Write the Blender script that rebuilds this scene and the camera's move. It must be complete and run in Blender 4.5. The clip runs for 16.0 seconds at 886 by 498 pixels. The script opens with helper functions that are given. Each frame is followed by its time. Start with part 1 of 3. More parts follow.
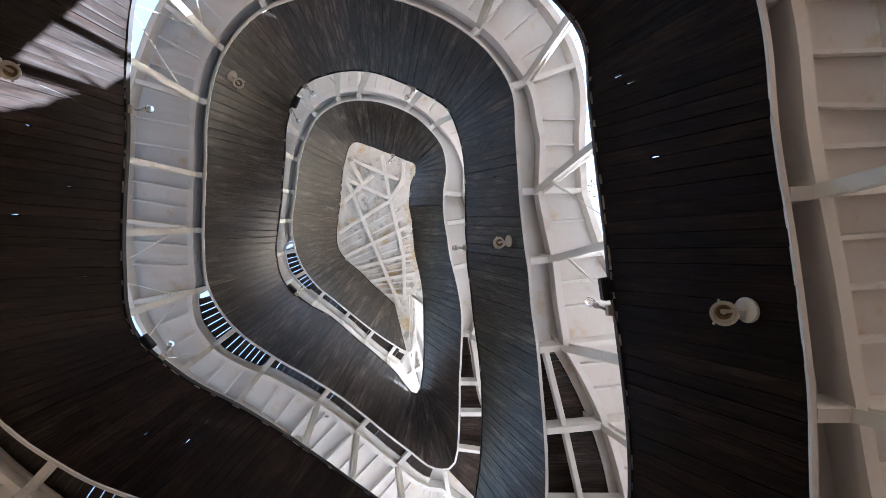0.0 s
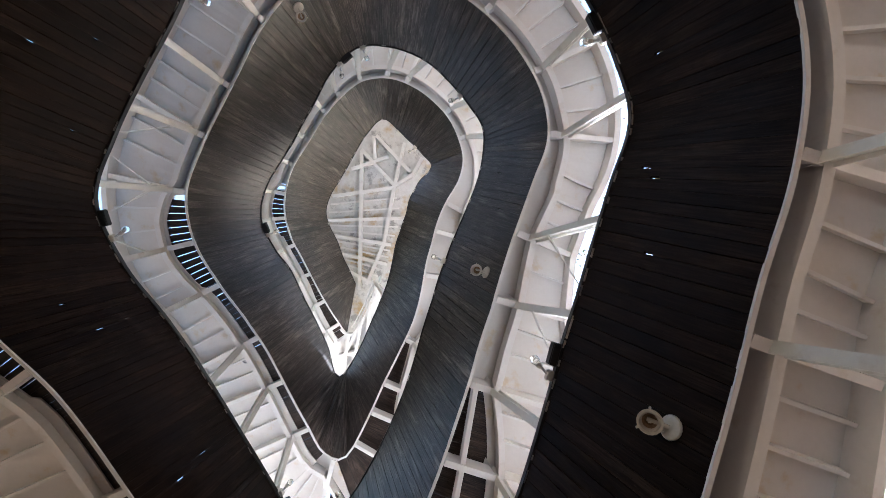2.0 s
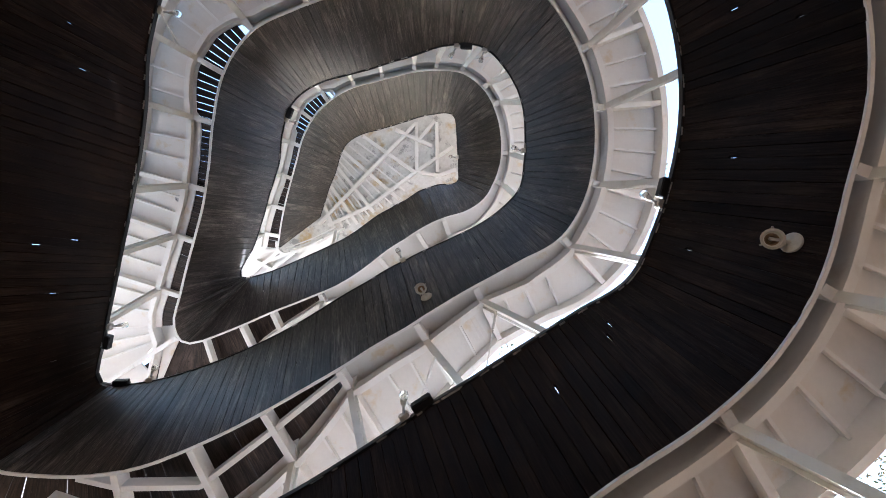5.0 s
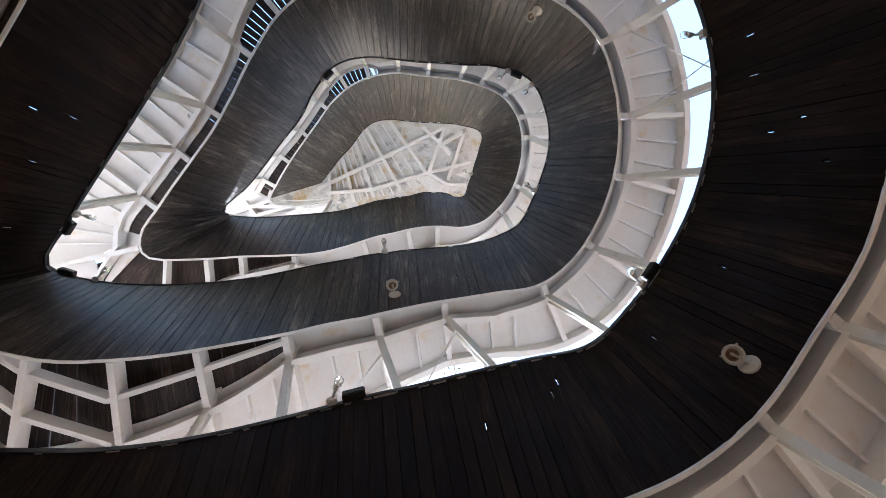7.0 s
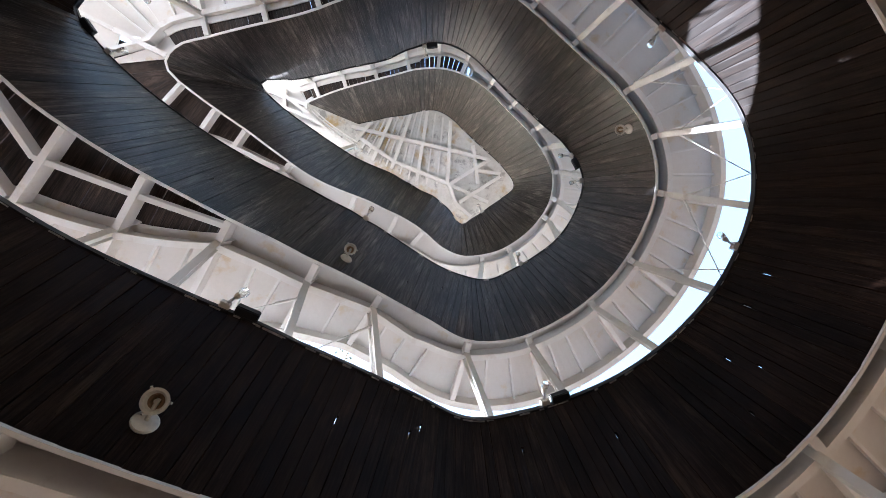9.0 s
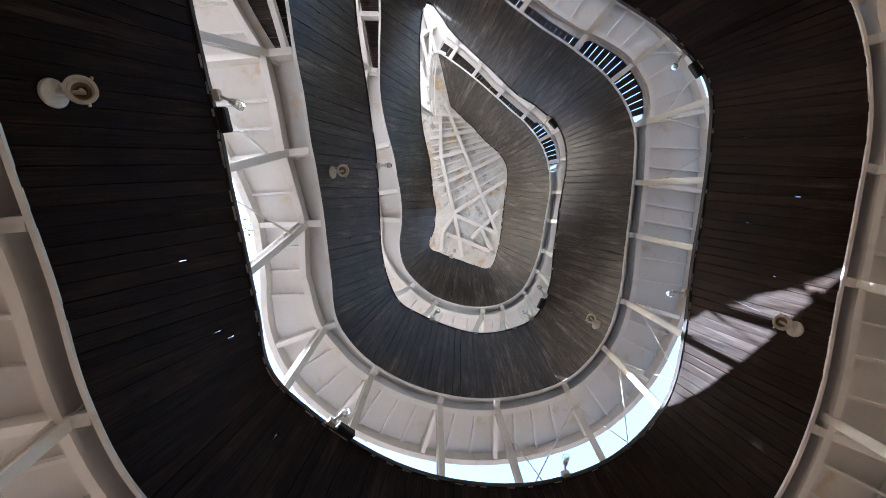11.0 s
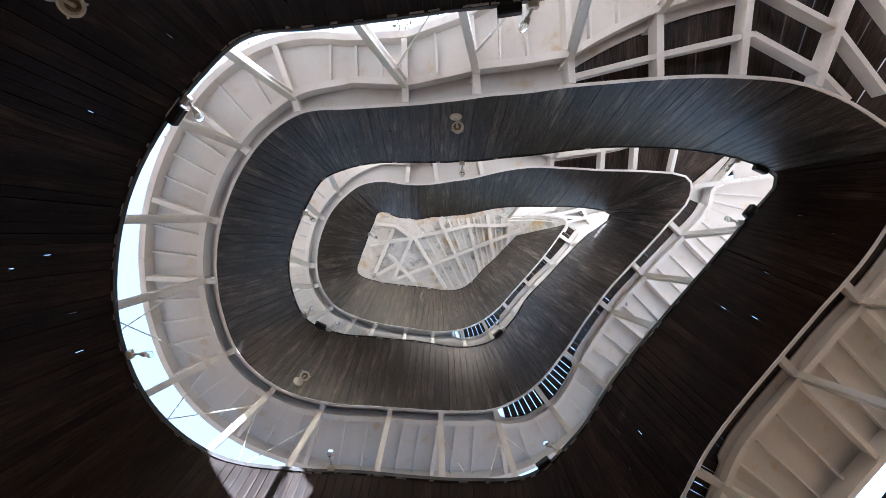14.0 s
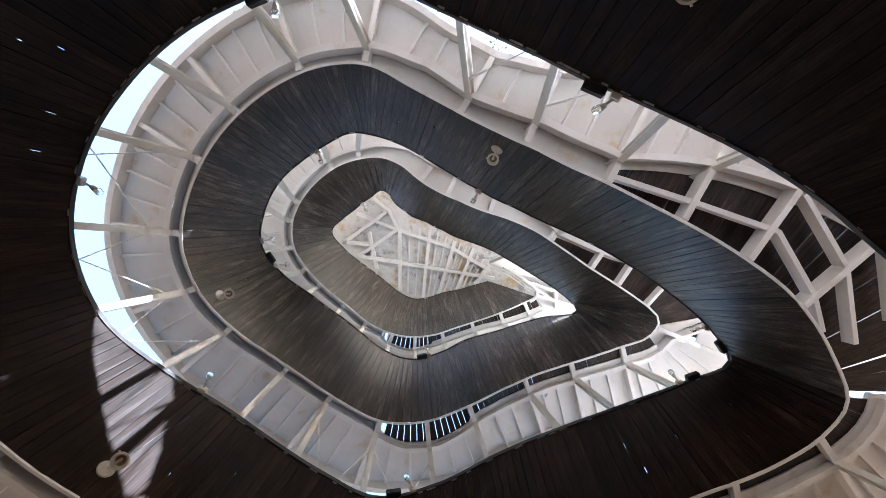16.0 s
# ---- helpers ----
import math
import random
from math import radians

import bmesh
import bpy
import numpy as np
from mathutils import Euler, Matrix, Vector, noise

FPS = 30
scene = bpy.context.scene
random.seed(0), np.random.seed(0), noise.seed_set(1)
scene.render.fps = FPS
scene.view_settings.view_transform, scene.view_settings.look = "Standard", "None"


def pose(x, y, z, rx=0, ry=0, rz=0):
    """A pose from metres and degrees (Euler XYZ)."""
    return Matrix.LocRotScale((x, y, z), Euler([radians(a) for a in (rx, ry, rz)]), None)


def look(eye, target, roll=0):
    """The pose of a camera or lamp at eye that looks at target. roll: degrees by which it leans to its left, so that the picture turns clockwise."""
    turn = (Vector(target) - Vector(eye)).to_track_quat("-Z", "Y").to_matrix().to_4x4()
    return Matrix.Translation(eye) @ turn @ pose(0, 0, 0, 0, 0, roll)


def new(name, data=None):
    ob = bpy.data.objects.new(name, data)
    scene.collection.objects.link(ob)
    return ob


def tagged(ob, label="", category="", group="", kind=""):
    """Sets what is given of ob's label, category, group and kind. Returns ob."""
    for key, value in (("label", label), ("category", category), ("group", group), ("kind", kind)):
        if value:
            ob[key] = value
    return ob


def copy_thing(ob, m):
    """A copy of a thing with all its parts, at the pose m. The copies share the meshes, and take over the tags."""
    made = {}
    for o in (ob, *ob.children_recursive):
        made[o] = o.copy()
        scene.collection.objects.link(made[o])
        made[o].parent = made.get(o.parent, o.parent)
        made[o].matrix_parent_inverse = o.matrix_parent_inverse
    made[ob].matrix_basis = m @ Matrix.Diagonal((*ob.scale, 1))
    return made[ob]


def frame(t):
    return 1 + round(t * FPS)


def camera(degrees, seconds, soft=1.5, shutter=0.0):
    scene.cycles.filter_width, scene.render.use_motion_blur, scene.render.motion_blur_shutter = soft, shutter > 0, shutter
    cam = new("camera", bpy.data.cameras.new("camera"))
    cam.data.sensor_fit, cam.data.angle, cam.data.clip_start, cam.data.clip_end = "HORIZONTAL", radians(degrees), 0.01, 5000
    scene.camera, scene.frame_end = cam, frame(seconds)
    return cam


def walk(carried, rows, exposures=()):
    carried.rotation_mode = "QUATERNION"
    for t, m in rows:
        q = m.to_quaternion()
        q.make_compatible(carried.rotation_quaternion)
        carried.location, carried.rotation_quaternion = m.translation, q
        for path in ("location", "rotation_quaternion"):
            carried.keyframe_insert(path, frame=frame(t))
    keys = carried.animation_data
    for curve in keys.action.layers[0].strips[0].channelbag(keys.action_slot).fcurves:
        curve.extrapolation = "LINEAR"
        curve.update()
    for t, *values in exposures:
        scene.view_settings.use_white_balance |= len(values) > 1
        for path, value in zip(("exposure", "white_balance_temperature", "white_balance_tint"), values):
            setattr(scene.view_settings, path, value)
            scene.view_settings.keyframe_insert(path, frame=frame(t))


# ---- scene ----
# ---------------------------------------------------------------- camera
EYE = 1.5
LENS = 91.8
PATH = [
    (0, 174.35, 2.77, 0.0), (0.5, 174.27, 2.72, -6.19), (1, 174.28, 2.77, -11.22), (1.5, 174.3, 2.85, -16.66),
    (2, 174.26, 2.94, -23.94), (2.5, 174.25, 3.07, -26.05), (3, 174.23, 3.01, -30.67), (3.5, 174.07, 2.79, -40.78),
    (4, 173.95, 2.77, -50.76), (6.5, 174.24, 2.61, -81.89), (7, 174.22, 2.65, -86.23), (7.5, 174.19, 2.66, -92.38),
    (8, 174.1, 2.56, -101.67), (10.5, 174.41, 2.61, -166.02), (11, 174.47, 2.69, -179.5), (11.5, 174.6, 3.09, -188.35),
    (12, 174.47, 3.0, -199.32), (12.5, 174.2, 2.96, -215.16), (13, 174.2, 2.78, -238.46), (13.5, 174.2, 2.96, -259.77),
    (14, 174.32, 3.05, -270.63), (14.5, 174.4, 3.02, -278.23), (15, 174.43, 3.01, -286.83), (15.5, 174.36, 3.01, -294.55),
    (16, 174.35, 2.96, -301.8),
]
cam = camera(LENS, 16.0, soft=0.65)
walk(cam, [(t, pose(0, 0, EYE, rx, ry, rz)) for t, rx, ry, rz in PATH], exposures=[(0.0, 2.8, 5450, 13), (16.0, 2.8, 5450, 13)])

# ---------------------------------------------------------------- light
SUN_AZ, SUN_EL = 19.0, 31.0          # degrees: azimuth from +x towards +y, elevation
world = bpy.data.worlds.new("world")
scene.world = world
world.use_nodes = True
wn = world.node_tree.nodes
sky = wn.new("ShaderNodeTexSky")
sky.sky_type = "NISHITA"
sky.sun_disc = False
sky.sun_elevation = radians(SUN_EL)
sky.dust_density = 3.0
sky.air_density = 2.0
sky.ozone_density = 2.8
sky.sun_rotation = radians(90 - SUN_AZ)
world.node_tree.links.new(sky.outputs[0], wn["Background"].inputs[0])
wn["Background"].inputs[1].default_value = 0.135
sun_dir = Vector((math.cos(radians(SUN_AZ)) * math.cos(radians(SUN_EL)), math.sin(radians(SUN_AZ)) * math.cos(radians(SUN_EL)), math.sin(radians(SUN_EL))))
sun = new("sun", bpy.data.lights.new("sun", "SUN"))
sun.data.energy, sun.data.angle, sun.data.color = 5.0, radians(0.53), (1.0, 0.98, 0.95)
sun.matrix_world = look(sun_dir * 60, (0, 0, 0))


# ---------------------------------------------------------------- materials
def material(name, rough=0.6, metal=0.0):
    m = bpy.data.materials.new(name)
    m.use_nodes = True
    b = m.node_tree.nodes["Principled BSDF"]
    b.inputs["Roughness"].default_value, b.inputs["Metallic"].default_value = rough, metal
    return m, m.node_tree.nodes, m.node_tree.links, b


def ramp(nodes, links, source, stops):
    r = nodes.new("ShaderNodeValToRGB")
    while len(r.color_ramp.elements) < len(stops):
        r.color_ramp.elements.new(0.5)
    for e, (p, c) in zip(r.color_ramp.elements, stops):
        e.position, e.color = p, (*c, 1)
    links.new(source, r.inputs[0])
    return r.outputs[0]


def mixed(nodes, links, factor, a, b, mode="MIX"):
    m = nodes.new("ShaderNodeMix")
    m.data_type, m.blend_type = "RGBA", mode
    for socket, v in ((m.inputs[0], factor), (m.inputs[6], a), (m.inputs[7], b)):
        if isinstance(v, (int, float)):
            socket.default_value = v
        elif isinstance(v, tuple):
            socket.default_value = (*v, 1)
        else:
            links.new(v, socket)
    return m.outputs[2]


def noise_tex(nodes, links, vector, scale, detail=4.0, rough=0.55, stretch=None):
    if stretch:
        mp = nodes.new("ShaderNodeMapping")
        mp.inputs["Scale"].default_value = stretch
        links.new(vector, mp.inputs[0])
        vector = mp.outputs[0]
    n = nodes.new("ShaderNodeTexNoise")
    n.inputs["Scale"].default_value, n.inputs["Detail"].default_value, n.inputs["Roughness"].default_value = scale, detail, rough
    links.new(vector, n.inputs["Vector"])
    return n.outputs[0]


def bump(nodes, links, height, bsdf, strength, distance=0.002):
    b = nodes.new("ShaderNodeBump")
    b.inputs["Strength"].default_value, b.inputs["Distance"].default_value = strength, distance
    links.new(height, b.inputs["Height"])
    links.new(b.outputs[0], bsdf.inputs["Normal"])


def stained_wood(name, dark, mid, light, worn, shine=0.18, age=0.0):
    """Boards with the grain along v of their UV map, each with its own shade, knots and weathered streaks."""
    m, n, l, b = material(name, 0.5)
    uv = n.new("ShaderNodeUVMap").outputs[0]
    info = n.new("ShaderNodeObjectInfo")
    shift = n.new("ShaderNodeVectorMath")
    shift.operation = "ADD"
    far = n.new("ShaderNodeVectorMath")
    far.operation = "SCALE"
    far.inputs[0].default_value = (37.0, 91.0, 53.0)
    l.new(info.outputs["Random"], far.inputs["Scale"])
    l.new(uv, shift.inputs[0])
    l.new(far.outputs[0], shift.inputs[1])
    v = shift.outputs[0]
    grain = noise_tex(n, l, v, 1.0, 7.0, 0.7, (58.0, 2.2, 1.0))
    patches = noise_tex(n, l, v, 1.0, 4.0, 0.6, (9.0, 1.6, 1.0))
    knots = n.new("ShaderNodeTexVoronoi")
    mp = n.new("ShaderNodeMapping")
    mp.inputs["Scale"].default_value = (11.0, 4.2, 1.0)
    l.new(v, mp.inputs[0])
    l.new(mp.outputs[0], knots.inputs["Vector"])
    knot = ramp(n, l, knots.outputs["Distance"], [(0.08, (0.18, 0.18, 0.18)), (0.2, (1, 1, 1))])
    colour = ramp(n, l, grain, [(0.36, dark), (0.5, mid), (0.64, light)])
    wear = ramp(n, l, patches, [(0.54 - age, (0, 0, 0)), (0.72 - age, (0.85, 0.85, 0.85))])
    streaks = noise_tex(n, l, v, 1.0, 4.0, 0.65, (34.0, 1.6, 1.0))
    wear = mixed(n, l, 1.0, wear, ramp(n, l, streaks, [(0.4, (0.1, 0.1, 0.1)), (0.6, (1, 1, 1))]), "MULTIPLY")
    colour = mixed(n, l, wear, colour, worn)
    scratches = noise_tex(n, l, v, 1.0, 3.0, 0.6, (95.0, 9.0, 1.0))
    colour = mixed(n, l, ramp(n, l, scratches, [(0.64 - age * 0.6, (0, 0, 0)), (0.72 - age * 0.6, (0.7, 0.7, 0.7))]), colour, worn)
    stains = noise_tex(n, l, n.new("ShaderNodeNewGeometry").outputs["Position"], 1.3, 5.0, 0.6)
    colour = mixed(n, l, 1.0, colour, ramp(n, l, stains, [(0.3, (0.62, 0.62, 0.62)), (0.5, (1, 1, 1)), (0.72, (1.5, 1.46, 1.44))]), "MULTIPLY")
    shade = ramp(n, l, info.outputs["Random"], [(0.0, (0.72, 0.72, 0.73)), (0.5, (0.97, 0.97, 0.97)), (1.0, (1.34, 1.32, 1.3))])
    colour = mixed(n, l, 1.0, colour, shade, "MULTIPLY")
    colour = mixed(n, l, 1.0, colour, knot, "MULTIPLY")
    l.new(colour, b.inputs["Base Color"])
    l.new(ramp(n, l, patches, [(0.3, (0.36, 0.36, 0.36)), (0.8, (0.62, 0.62, 0.62))]), b.inputs["Roughness"])
    b.inputs["Specular IOR Level"].default_value = shine
    bump(n, l, grain, b, 0.6, 0.002)
    return m


def painted(name, base, dirt, stain, rough=0.5, amount=0.5):
    m, n, l, b = material(name, rough)
    g = n.new("ShaderNodeNewGeometry").outputs["Position"]
    fine = noise_tex(n, l, g, 22.0, 6.0, 0.65)
    broad = noise_tex(n, l, g, 1.7, 5.0, 0.6)
    spots = noise_tex(n, l, g, 3.4, 6.0, 0.62)
    f = ramp(n, l, broad, [(0.42, (0, 0, 0)), (0.75, (amount, amount, amount))])
    c = mixed(n, l, f, base, dirt)
    s = ramp(n, l, spots, [(0.58, (0, 0, 0)), (0.72, (amount, amount, amount))])
    c = mixed(n, l, s, c, stain)
    c = mixed(n, l, 0.12, c, fine, "MULTIPLY")
    l.new(c, b.inputs["Base Color"])
    bump(n, l, fine, b, 0.15, 0.002)
    return m


def plain(name, colour, rough=0.5, metal=0.0, spread=0.25, scale=30.0):
    m, n, l, b = material(name, rough, metal)
    g = n.new("ShaderNodeNewGeometry").outputs["Position"]
    f = noise_tex(n, l, g, scale, 5.0, 0.6)
    lo = tuple(v * (1 - spread) for v in colour)
    hi = tuple(min(1, v * (1 + spread)) for v in colour)
    l.new(ramp(n, l, f, [(0.3, lo), (0.7, hi)]), b.inputs["Base Color"])
    bump(n, l, f, b, 0.1, 0.001)
    return m


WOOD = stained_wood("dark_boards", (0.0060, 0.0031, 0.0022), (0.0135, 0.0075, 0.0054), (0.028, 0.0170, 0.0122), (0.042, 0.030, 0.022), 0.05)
# upper turns: weathered grey, with the stronger light up there lightened into the colour
WEATHERED_LIT = stained_wood("weathered_lit_boards", (0.0085, 0.0070, 0.0064), (0.034, 0.0275, 0.0248), (0.090, 0.077, 0.071), (0.19, 0.168, 0.157), 0.5, 0.055)
DECK_WOOD = stained_wood("deck_planks", (0.010, 0.0062, 0.0045), (0.025, 0.016, 0.0118), (0.052, 0.035, 0.026), (0.075, 0.054, 0.041))
WHITE = painted("white_steel_paint", (0.77, 0.755, 0.73), (0.64, 0.60, 0.54), (0.46, 0.36, 0.26), 0.42, 0.4)
SOFFIT = painted("soffit_paint", (0.73, 0.70, 0.66), (0.64, 0.59, 0.53), (0.60, 0.43, 0.19), 0.6, 0.6)
def flaking_paint(name):
    """Old white roof paint, peeling to grey sheet in patches, with rusty yellow water stains."""
    m, n, l, b = material(name, 0.65)
    g = n.new("ShaderNodeNewGeometry").outputs["Position"]
    fine = noise_tex(n, l, g, 26.0, 6.0, 0.7)
    peel = noise_tex(n, l, g, 2.6, 9.0, 0.68)
    rust = noise_tex(n, l, g, 1.5, 4.0, 0.6)
    streak = noise_tex(n, l, g, 7.0, 5.0, 0.6)
    c = mixed(n, l, ramp(n, l, streak, [(0.4, (0, 0, 0)), (0.75, (0.6, 0.6, 0.6))]), (0.72, 0.71, 0.68), (0.52, 0.50, 0.46))
    c = mixed(n, l, ramp(n, l, rust, [(0.53, (0, 0, 0)), (0.66, (0.85, 0.85, 0.85))]), c, (0.50, 0.34, 0.11))
    c = mixed(n, l, ramp(n, l, peel, [(0.55, (0, 0, 0)), (0.63, (0.9, 0.9, 0.9))]), c, (0.33, 0.325, 0.31))
    c = mixed(n, l, 0.25, c, fine, "MULTIPLY")
    l.new(c, b.inputs["Base Color"])
    bump(n, l, peel, b, 0.3, 0.004)
    return m


ROOF_PAINT = flaking_paint("roof_sheet_paint")
BLACK = plain("black_plastic", (0.012, 0.012, 0.013), 0.45)
CERAMIC = plain("lamp_ceramic", (0.62, 0.58, 0.52), 0.3, 0.0, 0.1)
STRAP = plain("pale_strap", (0.52, 0.50, 0.47), 0.5, 0.0, 0.4, 14.0)
GREY_METAL = plain("galvanised_steel", (0.45, 0.45, 0.45), 0.4, 0.8, 0.2)
BARK = plain("bark", (0.09, 0.06, 0.045), 0.9, 0.0, 0.5, 9.0)
# unseen ground: pale outside to bounce warm light up, darker under the tower
GROUND = painted("bounce_ground", (0.27, 0.165, 0.084), (0.19, 0.115, 0.06), (0.14, 0.10, 0.045), 0.9, 0.8)
DIM_FLOOR = painted("dimmed_floor", (0.105, 0.052, 0.024), (0.075, 0.038, 0.018), (0.06, 0.034, 0.014), 0.9, 0.8)
glass, gn, gl, gb = material("lamp_glass", 0.08)
gb.inputs["Transmission Weight"].default_value = 0.85
gb.inputs["Base Color"].default_value = (0.9, 0.88, 0.82, 1)
LEAF, ln, ll, lb = material("leaves", 0.55)
li = ln.new("ShaderNodeNewGeometry").outputs["Random Per Island"]
ll.new(ramp(ln, ll, li, [(0.0, (0.05, 0.07, 0.025)), (0.45, (0.11, 0.12, 0.04)), (0.8, (0.19, 0.14, 0.05)), (1.0, (0.22, 0.10, 0.04))]), lb.inputs["Base Color"])


# ---------------------------------------------------------------- mesh helpers
def part(name, bm, mat, parent, label=""):
    me = bpy.data.meshes.new(name)
    bm.to_mesh(me)
    bm.free()
    me.materials.append(mat)
    ob = new(name, me)
    ob.parent = parent
    if label:
        tagged(ob, label)
    return ob


def part_data(name, verts, faces, mat, parent, uvs=None):
    me = bpy.data.meshes.new(name)
    me.from_pydata([tuple(v) for v in verts], [], faces)
    if uvs is not None:
        layer = me.uv_layers.new(name="UVMap")
        for lp in me.loops:
            layer.data[lp.index].uv = uvs[lp.vertex_index]
    me.materials.append(mat)
    ob = new(name, me)
    ob.parent = parent
    return ob


def empty(name, at, label, category, group="", kind=""):
    ob = new(name)
    ob.location = at
    ob.empty_display_size = 0.2
    return tagged(ob, label, category, group, kind)


def under(ob, parent):
    """Parent a mesh that is built in world coordinates."""
    ob.parent = parent
    ob.matrix_parent_inverse = Matrix.Translation(parent.location).inverted()
    return ob


def bar(bm, a, b, width, depth, up=(0, 0, 1)):
    """A square-edged bar from a to b; depth is measured along up."""
    a, b, up = Vector(a), Vector(b), Vector(up)
    d = (b - a).normalized()
    s = d.cross(up)
    if s.length < 1e-4:
        s = d.cross(Vector((1, 0, 0)))
    s.normalize()
    u = s.cross(d)
    ring = []
    for p in (a, b):
        ring.append([bm.verts.new(p + s * x * width / 2 + u * y * depth / 2) for x, y in ((-1, -1), (1, -1), (1, 1), (-1, 1))])
    p, q = ring
    bm.faces.new(p[::-1])
    bm.faces.new(q)
    for i in range(4):
        bm.faces.new((p[i], p[(i + 1) % 4], q[(i + 1) % 4], q[i]))


def rod(bm, a, b, r, sides=8, r2=None):
    a, b = Vector(a), Vector(b)
    m = Matrix.Translation((a + b) / 2) @ (b - a).to_track_quat("Z", "Y").to_matrix().to_4x4()
    bmesh.ops.create_cone(bm, cap_ends=True, segments=sides, radius1=r, radius2=r if r2 is None else r2, depth=(b - a).length, matrix=m)


def h_section(bm, pts, side, flange, web_depth, thick=0.012):
    """A rolled H section along a line of points; side gives the direction of the web at each point."""
    prof = []
    f, w, t = flange / 2, web_depth / 2, thick
    prof = [(-f, -w), (f, -w), (f, -w + t), (t / 2, -w + t), (t / 2, w - t), (f, w - t), (f, w), (-f, w), (-f, w - t), (-t / 2, w - t), (-t / 2, -w + t), (-f, -w + t)]
    rings = []
    for i, p in enumerate(pts):
        d = (Vector(pts[min(i + 1, len(pts) - 1)]) - Vector(pts[max(i - 1, 0)])).normalized()
        y = Vector(side[i])
        y = (y - d * y.dot(d)).normalized()
        x = d.cross(y)
        rings.append([bm.verts.new(Vector(p) + x * a + y * b) for a, b in prof])
    for p, q in zip(rings, rings[1:]):
        for i in range(12):
            bm.faces.new((p[i], p[(i + 1) % 12], q[(i + 1) % 12], q[i]))
    bm.faces.new(rings[0][::-1])
    bm.faces.new(rings[-1])


# ---------------------------------------------------------------- plan of the spiral
# The walkway climbs one storey a turn round a tapering kite-shaped well. Stations in degrees of climb from the kite's tip;
# radii of the parapet's foot and of its handrail about a leaning axis, turn by turn, in metres.
RISE, FOOT_START, RAIL_UP = 3.125, 1.8125, 1.70
LEAN = (-0.1206, -0.0100)
TIP = 77.0
STATIONS = [0, 4, 8, 12, 17, 25, 39, 55, 72, 87, 102, 115, 127, 139, 152, 167, 182, 197, 212, 227, 242, 257, 272, 285, 299, 315, 329, 340, 349, 355, 360]
FOOT = [
    [6.49, 6.27, 5.99, 5.6, 4.95, 4.06, 3.15, 2.7, 2.49, 2.49, 2.7, 2.93, 3.1, 3.22, 3.47, 3.68, 3.87, 4.05, 3.97, 3.8, 3.66, 3.77, 4.08, 4.29, 4.19, 4.04, 4.34, 4.85, 5.5, 5.91, 6.05],
    [6.05, 5.75, 5.4, 4.99, 4.35, 3.49, 2.61, 2.16, 1.97, 1.99, 2.16, 2.45, 2.6, 2.69, 2.78, 2.9, 3.02, 3.12, 3.02, 2.8, 2.63, 2.65, 2.84, 3.11, 3.24, 3.29, 3.45, 3.8, 4.36, 4.88, 5.4],
    [5.4, 5.43, 4.7, 4.02, 3.47, 2.87, 2.03, 1.63, 1.48, 1.53, 1.74, 1.9, 1.97, 2.04, 2.09, 2.16, 2.21, 2.15, 1.95, 1.8, 1.72, 1.75, 1.91, 2.08, 2.28, 2.49, 2.7, 3.02, 3.42, 3.76, 4.09],
]
RAIL = [
    [6.3, 6.05, 5.6, 5.1, 4.5, 3.86, 3.0, 2.46, 2.26, 2.26, 2.43, 2.73, 2.82, 2.93, 3.1, 3.31, 3.53, 3.66, 3.57, 3.23, 3.03, 3.09, 3.34, 3.66, 3.62, 3.56, 3.8, 4.24, 4.82, 5.36, 5.85],
    [5.85, 5.4, 4.78, 4.18, 3.54, 2.74, 2.03, 1.7, 1.6, 1.64, 1.78, 1.95, 2.12, 2.14, 2.2, 2.33, 2.41, 2.42, 2.13, 1.84, 1.74, 1.75, 1.92, 2.2, 2.48, 2.58, 2.7, 3.06, 3.5, 3.97, 4.6],
    [4.6, 4.04, 3.36, 2.85, 2.38, 1.73, 1.27, 1.06, 0.94, 0.98, 1.12, 1.44, 1.36, 1.32, 1.32, 1.42, 1.55, 1.22, 0.98, 0.84, 0.79, 0.79, 0.86, 0.98, 1.26, 1.65, 1.88, 2.1, 2.47, 2.77, 3.13],
]
N = 720                                     # samples a turn
GRID = np.arange(3 * N + 1) / N


def smooth_through(xs, ys, at):
    """Cubic through the stations, with slopes from their neighbours."""
    xs, ys = np.array(xs, float), np.array(ys, float)
    d = np.diff(ys) / np.diff(xs)
    h = np.diff(xs)
    m = np.concatenate(([d[0]], (d[:-1] * h[1:] + d[1:] * h[:-1]) / (h[1:] + h[:-1]), [d[-1]]))
    i = np.clip(np.searchsorted(xs, at, side="right") - 1, 0, len(xs) - 2)
    t = (at - xs[i]) / h[i]
    return ((1 + 2 * t) * (1 - t) ** 2 * ys[i] + t * (1 - t) ** 2 * h[i] * m[i] + t * t * (3 - 2 * t) * ys[i + 1] + t * t * (t - 1) * h[i] * m[i + 1])


def spiral(rings, lift):
    xs = np.concatenate([np.array(STATIONS[:-1]) / 360 + k for k in range(3)] + [[3.0]])
    ys = np.concatenate([r[:-1] for r in rings] + [[rings[2][-1]]])
    r = smooth_through(xs, ys, GRID)
    z = FOOT_START + RISE * GRID + lift
    a = np.radians(TIP - 360 * GRID)
    return np.stack((LEAN[0] * z + r * np.cos(a), LEAN[1] * z + r * np.sin(a), z + EYE), 1)


FOOT_LINE, RAIL_LINE = spiral(FOOT, 0.0), spiral(RAIL, RAIL_UP)


